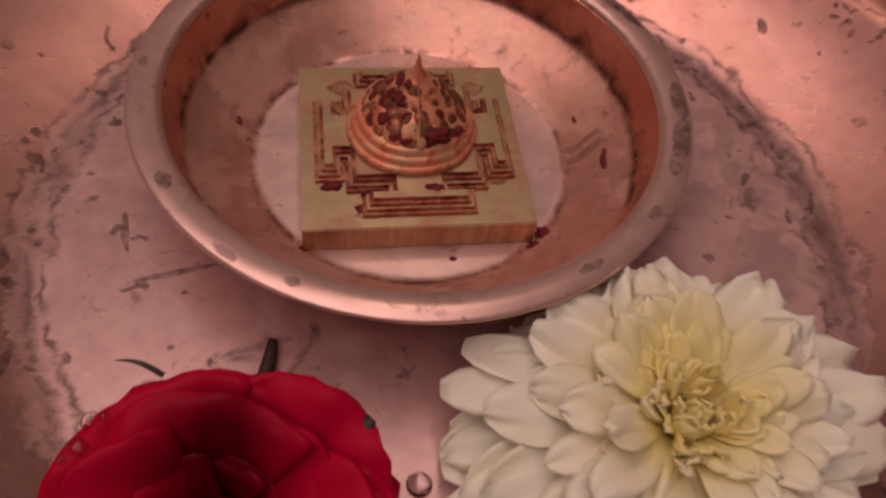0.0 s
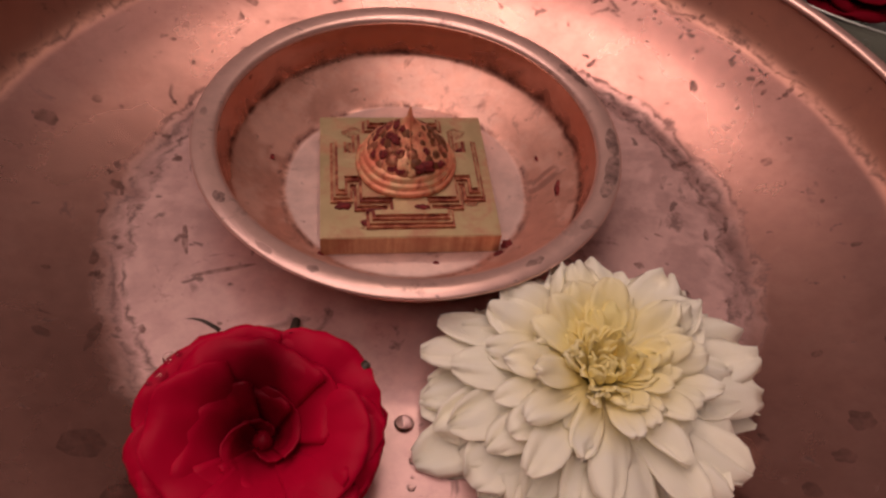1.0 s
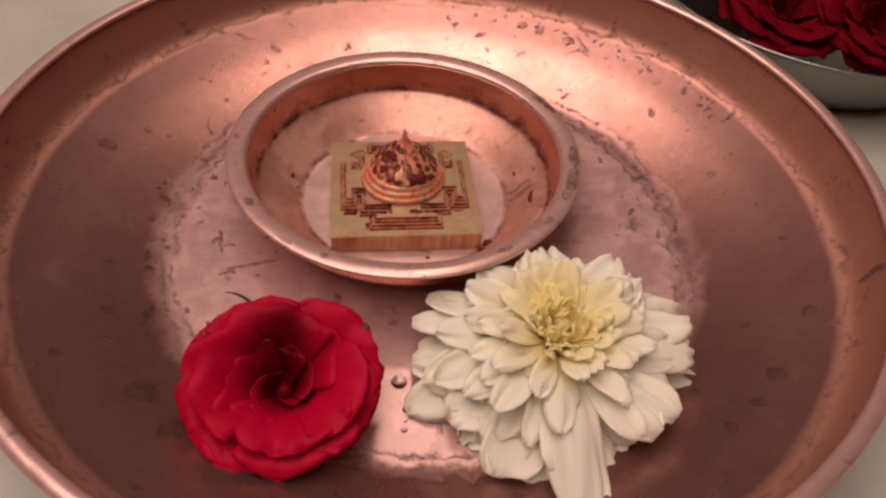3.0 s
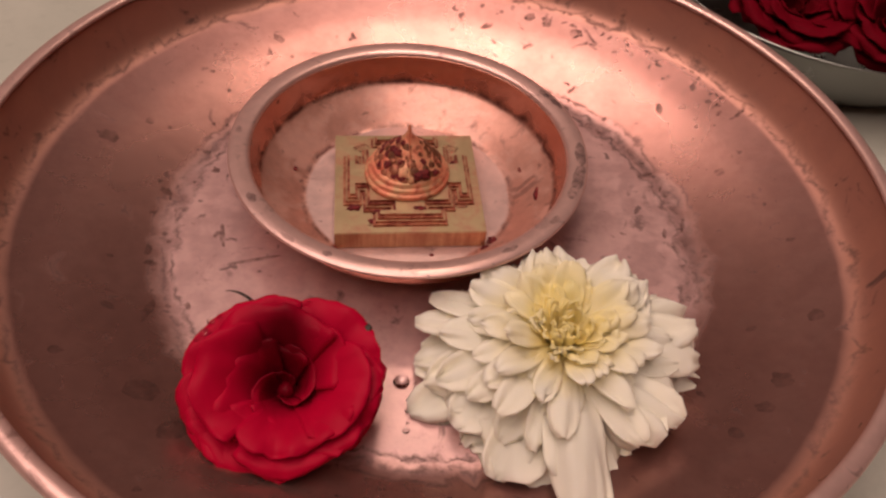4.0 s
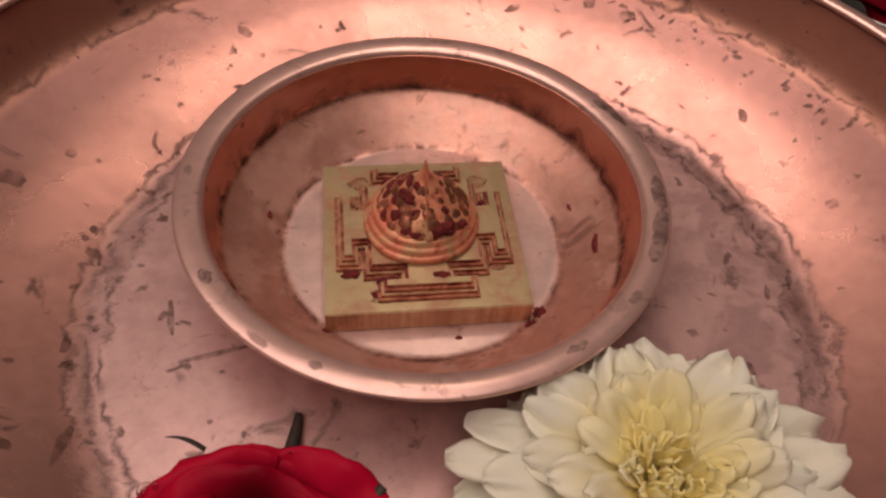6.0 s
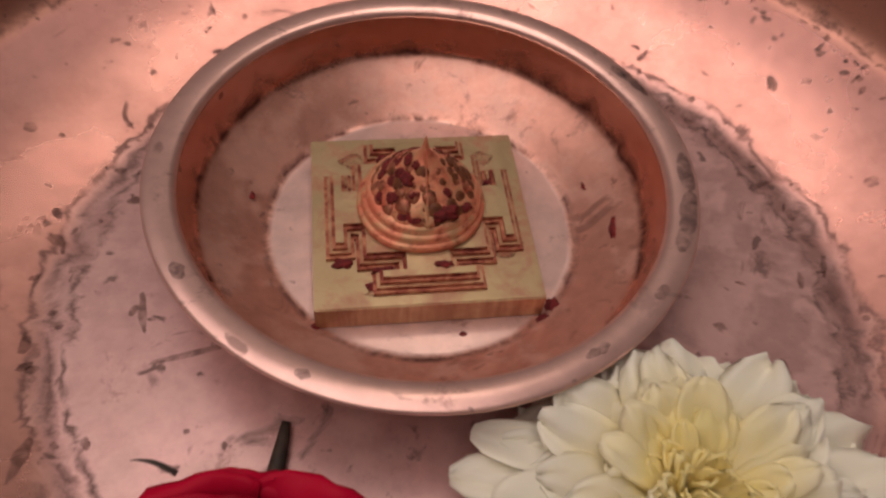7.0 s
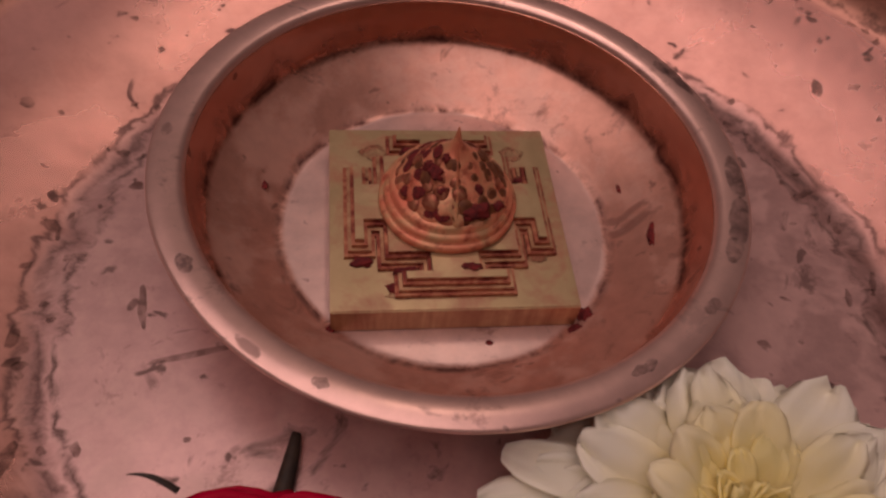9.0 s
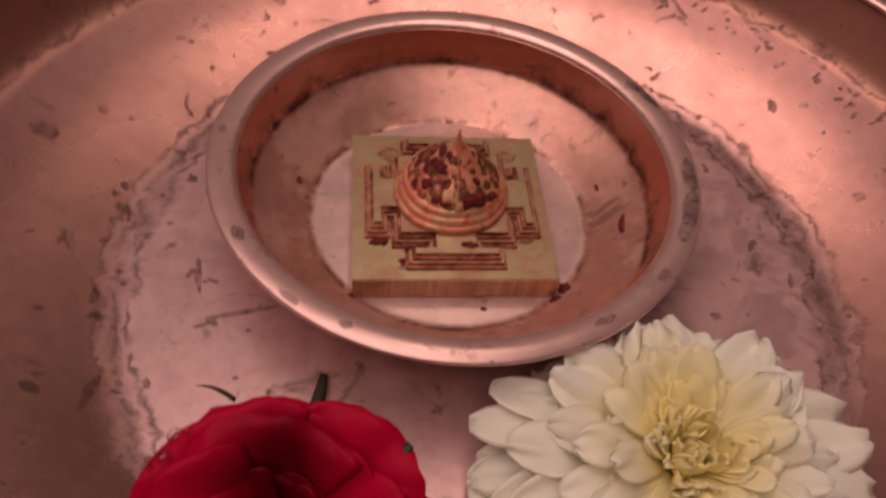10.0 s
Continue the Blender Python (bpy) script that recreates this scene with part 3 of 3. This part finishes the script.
def cup_petal(turn, half, profile, slant, seed, ruffle=0.05, notch=0.22, nu=18, nv=14):
    """A rose petal: a sector of a cup with the (r, z) profile, wound inwards on one side by slant, its outline rounded."""
    bm = bmesh.new()
    pr = spline(profile, 6)
    steps = [k / (len(pr) - 1) for k in range(len(pr))]
    rows = []
    for j in range(nv + 1):
        row = []
        for i in range(nu + 1):
            u = 2 * i / nu - 1
            v = (j / nv) * (1 - notch * abs(u) ** 2.0 + 0.12 * noise.noise(Vector((u * 1.8 + seed, seed * 2.3, 0.4))))
            r, z = float(np.interp(v, steps, [p[0] for p in pr])), float(np.interp(v, steps, [p[1] for p in pr]))
            a = turn + half * u
            q = noise.noise(Vector((u * 1.5 + seed * 3.7, v * 1.7, seed)))
            q2 = noise.noise(Vector((u * 3.6 + seed * 1.9, v * 2.2, seed * 0.7)))
            r += slant * u * (0.25 + 0.75 * v) + 0.26 * min(1.0, r / 2.0) * q * v - 0.05 * (1 - v) * u * u
            r += 0.17 * v ** 3 * min(1.0, r / 2.4) * noise.noise(Vector((u * 5.5 + seed * 2.9, seed, v)))
            z += (ruffle * 4.5 * q2 * v * v + 0.26 * q * v) * min(1.0, 0.25 + r / 2.2)
            row.append(bm.verts.new((r * math.cos(a), r * math.sin(a), z)))
        rows.append(row)
    for a, b in zip(rows, rows[1:]):
        for i in range(nu):
            bm.faces.new((a[i], a[i + 1], b[i + 1], b[i]))
    bmesh.ops.recalc_face_normals(bm, faces=bm.faces)
    return bm


# rings of rose petals from the outside in: how many, half angle, slant, (r, z) profile
ROSE_RINGS = (
    (5, 0.88, 0.12, ((0.3, 0.25), (1.0, 0.75), (1.9, 1.35), (2.6, 1.62), (2.86, 1.42))),
    (5, 0.86, 0.14, ((0.3, 0.30), (0.9, 0.95), (1.7, 1.65), (2.42, 1.98), (2.72, 1.86))),
    (4, 0.98, 0.18, ((0.3, 0.35), (0.8, 1.10), (1.35, 1.80), (1.95, 2.16), (2.28, 2.10))),
    (3, 1.15, 0.34, ((0.25, 0.4), (0.7, 1.10), (1.10, 1.62), (1.55, 2.02), (1.92, 2.04))),
    (2, 1.60, 0.40, ((0.2, 0.4), (0.6, 0.95), (0.95, 1.40), (1.22, 1.74), (1.50, 1.84))),
    (2, 1.55, 0.36, ((0.15, 0.4), (0.42, 0.80), (0.64, 1.15), (0.80, 1.46), (0.98, 1.56))),
    (2, 1.40, 0.26, ((0.08, 0.4), (0.22, 0.70), (0.36, 0.95), (0.46, 1.15), (0.56, 1.2))))


def rose_flower(x, y, z, tilt, turn, label, group="", seed=1, sepals=True, material=ROSE, size=1.0):
    random.seed(seed)
    rose = thing("rose", label, "flower", x, y, z, group)
    lean = Matrix.Rotation(math.radians(tilt), 4, "X") @ Matrix.Diagonal((1, 0.94, 1, 1)) @ Matrix.Rotation(math.radians(turn), 4, "Z") @ Matrix.Scale(size, 4)
    for ring, (count, half, slant, profile) in enumerate(ROSE_RINGS):
        for k in range(count):
            a = 2 * math.pi * (k + 0.41 * ring) / count + random.uniform(-0.35, 0.35)
            grow, lift = random.uniform(0.90, 1.06), random.uniform(-0.28, 0.2)
            bm = cup_petal(a, half * random.uniform(0.9, 1.08), [(r * (grow if r > 0.5 else 1), h + lift * r / 2.6) for r, h in profile], slant * random.uniform(0.6, 1.3), seed * 31 + ring * 7 + k, 0.085, 0.26 if ring < 3 else 0.12)
            thicken(bm, 0.04)
            put(bm, lean)
            for v in bm.verts:
                v.co.z = max(v.co.z, 0.04 + 0.03 * math.sin(v.co.x * 5))
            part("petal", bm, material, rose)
    heart = lathe([(0, 0.12), (0.3, 0.12), (0.55, 0.3), (0.62, 0.55), (0.4, 0.7), (0, 0.75)], 24)
    part("receptacle", put(heart, lean), SHADED_ROSE, rose)
    bud = lathe([(0, 0.5), (0.26, 0.5), (0.27, 0.75), (0.2, 0.92), (0.08, 0.99), (0, 1.0)], 20, 0.25)
    part("bud", put(bud, lean), material, rose)
    if sepals:
        for sx, sy, sz, a, length, width, rise, curl, bend, blunt in ((-0.9, 1.62, 2.2, 150, 0.75, 0.10, 25, 30, 0.6, 0.2), (0.3, 1.9, 0.08, 76, 1.5, 0.34, 0, 0, 0.1, 0.5), (1.9, 0.3, 1.95, 40, 0.6, 0.30, 34, 10, 0.0, 0.6)):
            bm = sepal(length, width, rise, curl, bend, blunt)
            part("sepal", put(bm, Matrix.Translation((sx, sy, sz)) @ Matrix.Rotation(math.radians(a), 4, "Z")), SEPAL, rose, "dark dried sepal")
    return rose


def chrysanthemum(x, y, z, label):
    random.seed(12)
    mum = thing("chrysanthemum", label, "flower", x, y, z)
    lean = Matrix.Translation((0, 0, 0.35)) @ Matrix.Rotation(math.radians(13), 4, "X")
    total = 250
    grow = (0.0, 0.25, 0.5, 0.7, 0.85, 1.0)
    for k in range(total):
        s = k / (total - 1)
        a = k * 2.39996 + random.uniform(-0.16, 0.16) * (1 + 2 * s)
        length = float(np.interp(s, grow, (3.8, 3.45, 2.75, 1.55, 1.05, 0.8))) * random.uniform(0.88, 1.1)
        width = float(np.interp(s, grow, (1.7, 1.45, 1.0, 0.62, 0.42, 0.32))) * random.uniform(0.8, 1.2)
        rise = float(np.interp(s, grow, (0, 8, 18, 38, 56, 66))) + random.uniform(-12, 12) * (1 + s)
        curl = float(np.interp(s, grow, (14, 28, 38, 34, 0, -40))) + random.uniform(-14, 14) * (1 + s)
        back = max(0.0, math.sin(a))
        front = max(0.0, -math.sin(a))
        rise += 4 * back * (1 - s)
        length *= 1 - (0.30 * back + 0.12 * max(0.0, math.cos(a - 2.1)) - 0.06 * front) * (1 - s)
        bm = petal(length, width, rise, curl, float(np.interp(s, grow, (0.05, 0.04, 0.02, 0.06, 0.10, 0.12))) * random.uniform(-0.6, 1.6), random.uniform(0.2, 0.5), k * 1.7, 0.20, 9, 11, 0.01, 0.10)
        thicken(bm, 0.045)
        put(bm, lean @ Matrix.Rotation(a, 4, "Z") @ Matrix.Translation((float(np.interp(s, grow, (0.55, 0.5, 0.45, 0.5, 0.36, 0.14))), 0, float(np.interp(s, grow, (0.4, 0.85, 1.2, 1.4, 1.35, 1.3))))))
        for v in bm.verts:
            v.co.z = max(v.co.z, 0.04 + 0.02 * math.sin(k + v.co.x * 4))
        part("petal", bm, MUM, mum)
    # a few long petals reach out to the side of the rose
    for a, start, height, length, width, rise, curl in ((168, 0.6, 1.15, 3.6, 1.05, 14, 30), (157, 0.6, 1.25, 3.35, 0.95, 16, 26), (182, 0.6, 0.95, 3.5, 1.0, 6, 26)):
        bm = thicken(petal(length, width, rise, curl, 0.04, 0.35, a * 1.3, 0.16, 10, 12, 0.01, 0.08), 0.045)
        part("petal", put(bm, Matrix.Rotation(math.radians(a), 4, "Z") @ Matrix.Translation((start, 0, height))), MUM, mum)
    # one long folded petal
    bm = thicken(petal(4.7, 1.6, 18, 50, -0.20, 0.12, 91, 0.22, 16, 20, 0.03, 0.12), 0.05)
    part("petal", put(bm, Matrix.Rotation(math.radians(-91), 4, "Z") @ Matrix.Translation((1.0, 0, 1.25))), MUM, mum, "long folded petal")
    part("receptacle", lathe([(0, 0.0), (0.7, 0.0), (1.0, 0.5), (0.8, 1.0), (0.5, 1.35), (0.3, 1.5), (0, 1.55)], 24), MUM, mum)
    return mum


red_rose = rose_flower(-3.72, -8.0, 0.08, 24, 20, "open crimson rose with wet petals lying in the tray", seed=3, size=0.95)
chrysanthemum(3.95, -7.2, 0.0, "large white chrysanthemum with a yellow heart lying in the tray")

# ---- plate of red roses beyond the tray ----
PX, PY = 20.3, 11.6
plate = thing("steel_bowl", "dull steel bowl full of red roses, coloured as if shaded, on the floor", "bowl", PX, PY, FLOOR_Z)
part("body", lathe([(0, 0.15), (5, 0.15)] + spline([(5.9, 0.25), (7.0, 1.2), (7.7, 2.5), (8.0, 3.1), (8.25, 3.3)], 5) + [(8.3, 3.22)] + spline([(8.06, 3.0), (7.76, 2.4), (7.06, 1.1), (5.95, 0.05)], 5) + [(5, 0.0), (0, 0.0)], 96), STEEL, plate)
for k, (dx, dy, dz, tilt) in enumerate(((-4.2, -3.6, 0.9, 20), (0.3, -5.0, 0.9, 24), (-5.4, 0.8, 1.0, 10), (-1.2, -0.4, 1.6, 8), (3.9, -2.9, 1.1, 14), (-2.6, 4.4, 1.1, -10), (2.6, 2.6, 1.5, -6))):
    rose_flower(PX + dx * 0.82, PY + dy * 0.82, FLOOR_Z + dz + 1.3, tilt, 50 * k, "red rose heaped in the steel bowl, shade put into its colour", "roses in the steel bowl", seed=20 + k, sepals=False, material=SHADED_ROSE)

# ---- water drops between the flowers ----
drops = ((-0.55, -7.68, 0.24), (-0.42, -8.62, 0.09), (-0.50, -9.25, 0.10), (-0.30, -8.35, 0.05), (-0.18, -8.40, 0.05), (-0.45, -9.0, 0.05), (-0.2, -10.2, 0.05))
for k, (x, y, r) in enumerate(drops):
    d = lathe([(0, r * 0.75), (r * 0.45, r * 0.68), (r * 0.8, r * 0.42), (r, r * 0.08), (r * 0.97, 0.003), (0, 0.003)], 24)
    tagged(part("water_drop", d, WATER, m=pose(x * CM, y * CM, 0)), "clear round drop of water on the copper tray", "water drop", "water drops")

for x, y, z, r in ((4.42, 3.62, 1.16, 0.06), (4.72, 3.2, 1.2, 0.05), (4.85, 3.0, 1.2, 0.06)):
    d = lathe([(0, r), (r * 0.7, r * 0.7), (r, 0), (r * 0.7, -r * 0.7), (0, -r)], 16)
    tagged(part("water_drop", d, WATER, m=pose(x * CM, y * CM, z * CM)), "tiny bead of water clinging to the copper bowl", "water drop", "water drops")

# ---- tarnish blots on the tray ----
TARNISH, tn, tl, tp = mat("dark_tarnish", (0.14, 0.07, 0.06), 0.5, 0.5)
tl.new(ramp(tn, tl, noise_tex(tn, tl, coords(tn), 500, 4), [(0.35, (0.09, 0.04, 0.034)), (0.7, (0.19, 0.09, 0.075))]), tp.inputs["Base Color"])
tl.new(ramp(tn, tl, noise_tex(tn, tl, coords(tn), 230, 5, 0.6, 0.4), [(0.34, grey(0.1)), (0.64, grey(0.6))]), tp.inputs["Alpha"])
pan_r, pan_z = [p[0] for p in pan], [p[1] for p in pan]


def blot(x, y, sx, sy, turn, seed, lift=0.008):
    """A thin irregular blot that lies on the tray's curve."""
    bm = bmesh.new()
    co, si = math.cos(turn), math.sin(turn)
    rings = []
    for k in (0.0, 0.5, 1.0):
        row = []
        for i in range(22):
            a = 2 * math.pi * i / 22
            q = k * (1 + 0.4 * noise.noise(Vector((math.cos(a) * 1.4 + seed * 5.7, math.sin(a) * 1.4, seed))))
            u, v = q * sx * math.cos(a), q * sy * math.sin(a)
            px, py = x + u * co - v * si - TX, y + u * si + v * co - TY
            row.append(bm.verts.new((px, py, float(np.interp(math.hypot(px, py), pan_r, pan_z)) + lift * (1.4 - k))))
            if k == 0:
                break
        rings.append(row)
    for i in range(22):
        j = (i + 1) % 22
        bm.faces.new((rings[0][0], rings[1][i], rings[1][j]))
        bm.faces.new((rings[1][i], rings[2][i], rings[2][j], rings[1][j]))
    bmesh.ops.recalc_face_normals(bm, faces=bm.faces)
    return bm


BLOTS = ((-10.29, 2.04, 0.30, 0.26), (-9.16, 3.18, 0.14, 0.14), (-8.30, 0.27, 0.18, 0.14), (-6.77, 1.50, 0.15, 0.12), (-7.19, 2.46, 0.14, 0.11), (-9.05, -5.10, 0.22, 0.12),
         (-9.86, -7.12, 0.18, 0.14), (-8.02, -5.02, 0.12, 0.5), (-7.57, -8.10, 0.45, 0.4), (-6.50, -9.37, 0.5, 0.3), (-4.84, 8.41, 0.22, 0.16), (5.83, 9.81, 0.25, 0.2),
         (6.53, 9.42, 0.2, 0.25), (7.66, 8.63, 0.3, 0.2), (3.96, 9.55, 0.3, 0.12), (10.24, 4.10, 0.12, 0.26), (11.50, 0.39, 0.16, 0.16), (11.96, -6.68, 0.25, 0.2),
         (10.14, -8.78, 0.3, 0.3), (9.30, -9.62, 0.25, 0.2), (8.23, -10.32, 0.2, 0.2), (9.74, -1.53, 0.08, 0.3))
# the second is one long thin dark line beside the bowl
BLOTS2 = ((-6.21, -1.70, 0.09, 0.5), (-5.08, -2.85, 0.85, 0.08), (6.56, -3.04, 0.16, 0.10), (9.04, 1.09, 0.3, 0.08), (-8.45, -2.45, 0.1, 0.3), (8.98, -1.95, 0.08, 0.25))
for k, (x, y, sx, sy) in enumerate(BLOTS + BLOTS2):
    part("tarnish_blot", blot(x, y, sx, sy, 0.4 * math.sin(k * 2.3), k + 1), TARNISH, tray_pan, "dark tarnish blot")
random.seed(77)
for k in range(120):
    a, r = random.uniform(0, 2 * math.pi), random.choice((random.gauss(8.9, 0.35), random.uniform(6.5, 12.9)))
    x, y = TX + r * math.cos(a), TY + r * math.sin(a)
    if math.hypot(x - BX, y - BY) > 5.9:
        part("tarnish_blot", blot(x, y, random.uniform(0.03, 0.10), random.uniform(0.03, 0.16), random.uniform(0, 3), k + 60), TARNISH, tray_pan, "dark tarnish blot")

random.seed(31)
for k in range(70):
    a, r = math.radians(random.uniform(18, 82)), random.gauss(12.75, 0.35)
    part("tarnish_blot", blot(TX + r * math.cos(a), TY + r * math.sin(a), random.uniform(0.04, 0.15), random.uniform(0.04, 0.10), random.uniform(0, 3), k + 200), TARNISH, tray_pan, "dark tarnish blot")

# wet beads on the rose, dropped onto its petals
tree = BVHTree.FromPolygons(*(lambda obs: ([ob.matrix_basis @ v.co for ob in obs for v in ob.data.vertices],
                                           [[k + sum(len(o.data.vertices) for o in obs[:n]) for k in f.vertices] for n, ob in enumerate(obs) for f in ob.data.polygons]))([ob for ob in red_rose.children if ob.name.startswith("petal")]))
random.seed(5)
for k in range(26):
    q = random.random()
    x, y = (-5.95 + random.gauss(0.25, 0.25), -7.05 + random.gauss(0.1, 0.28)) if k < 14 else (-5.6 + 2.6 * q, -6.75 + 0.5 * math.sin(q * 3) + random.gauss(0, 0.15))
    spot = tree.ray_cast(Vector((x * CM, y * CM, 0.08)) - red_rose.location, Vector((0, 0, -1)))[0]
    if spot is None or spot.z < 0.009:
        continue
    r = random.uniform(0.04, 0.08) if k % 3 else random.uniform(0.10, 0.16)
    d = lathe([(0, r * 0.42), (r * 0.4, r * 0.36), (r * 0.75, r * 0.2), (r, -0.05 * r), (r * 0.8, -r * 0.3), (0, -r * 0.4)], 16)
    tagged(part("water_drop", d, WATER, m=Matrix.Translation(spot + red_rose.location)), "tiny bead of water on the red rose", "water drop", "water drops")

# grey tarnish marks on the bowl's lip
lip_grey, gn, gl, gp = mat("grey_tarnish", (0.26, 0.18, 0.18), 0.45, 0.7)
gl.new(ramp(gn, gl, noise_tex(gn, gl, coords(gn), 420, 4, 0.6, 0.5), [(0.35, (0.16, 0.105, 0.105)), (0.7, (0.30, 0.19, 0.18))]), gp.inputs["Base Color"])
gl.new(ramp(gn, gl, noise_tex(gn, gl, coords(gn), 300, 5, 0.65, 0.6), [(0.34, grey(0.05)), (0.6, grey(0.6))]), gp.inputs["Alpha"])
for k, (start, span, r0, half) in enumerate(((-7, 6, 5.76, 0.20), (-19, 6.5, 5.74, 0.22), (-27, 3.5, 5.68, 0.16), (24, 6.0, 5.80, 0.13), (-42, 2.2, 5.70, 0.12), (-62, 3.0, 5.66, 0.10), (-118, 1.6, 5.72, 0.10),
                                             (-152, 2.4, 5.68, 0.13), (174, 1.8, 5.72, 0.10), (28, 2.6, 5.70, 0.10), (63, 1.5, 5.74, 0.09))):
    bm = bmesh.new()
    ends = []
    for i in range(13):
        u = i / 6 - 1
        w = half * math.sqrt(max(0.0, 1 - u * u)) + 0.004
        a = math.radians(start + span * u)
        row = []
        for side in (-1, -0.4, 0.4, 1):
            r = min(5.90, r0 + side * w * (1 + 0.5 * noise.noise(Vector((u * 2.2, side + k * 3.1, k)))))
            row.append(bm.verts.new((r * math.cos(a), r * math.sin(a), float(np.interp(r, (5.34, 5.45, 5.70, 5.91, 5.98), (2.30, 2.36, 2.40, 2.38, 2.34))) + 0.016)))
        ends.append(row)
    for p0, p1 in zip(ends, ends[1:]):
        for i in range(3):
            bm.faces.new((p0[i], p0[i + 1], p1[i + 1], p1[i]))
    bmesh.ops.recalc_face_normals(bm, faces=bm.faces)
    part("tarnish_blot", bm, lip_grey, bowl_lip, "grey tarnish mark on the lip")
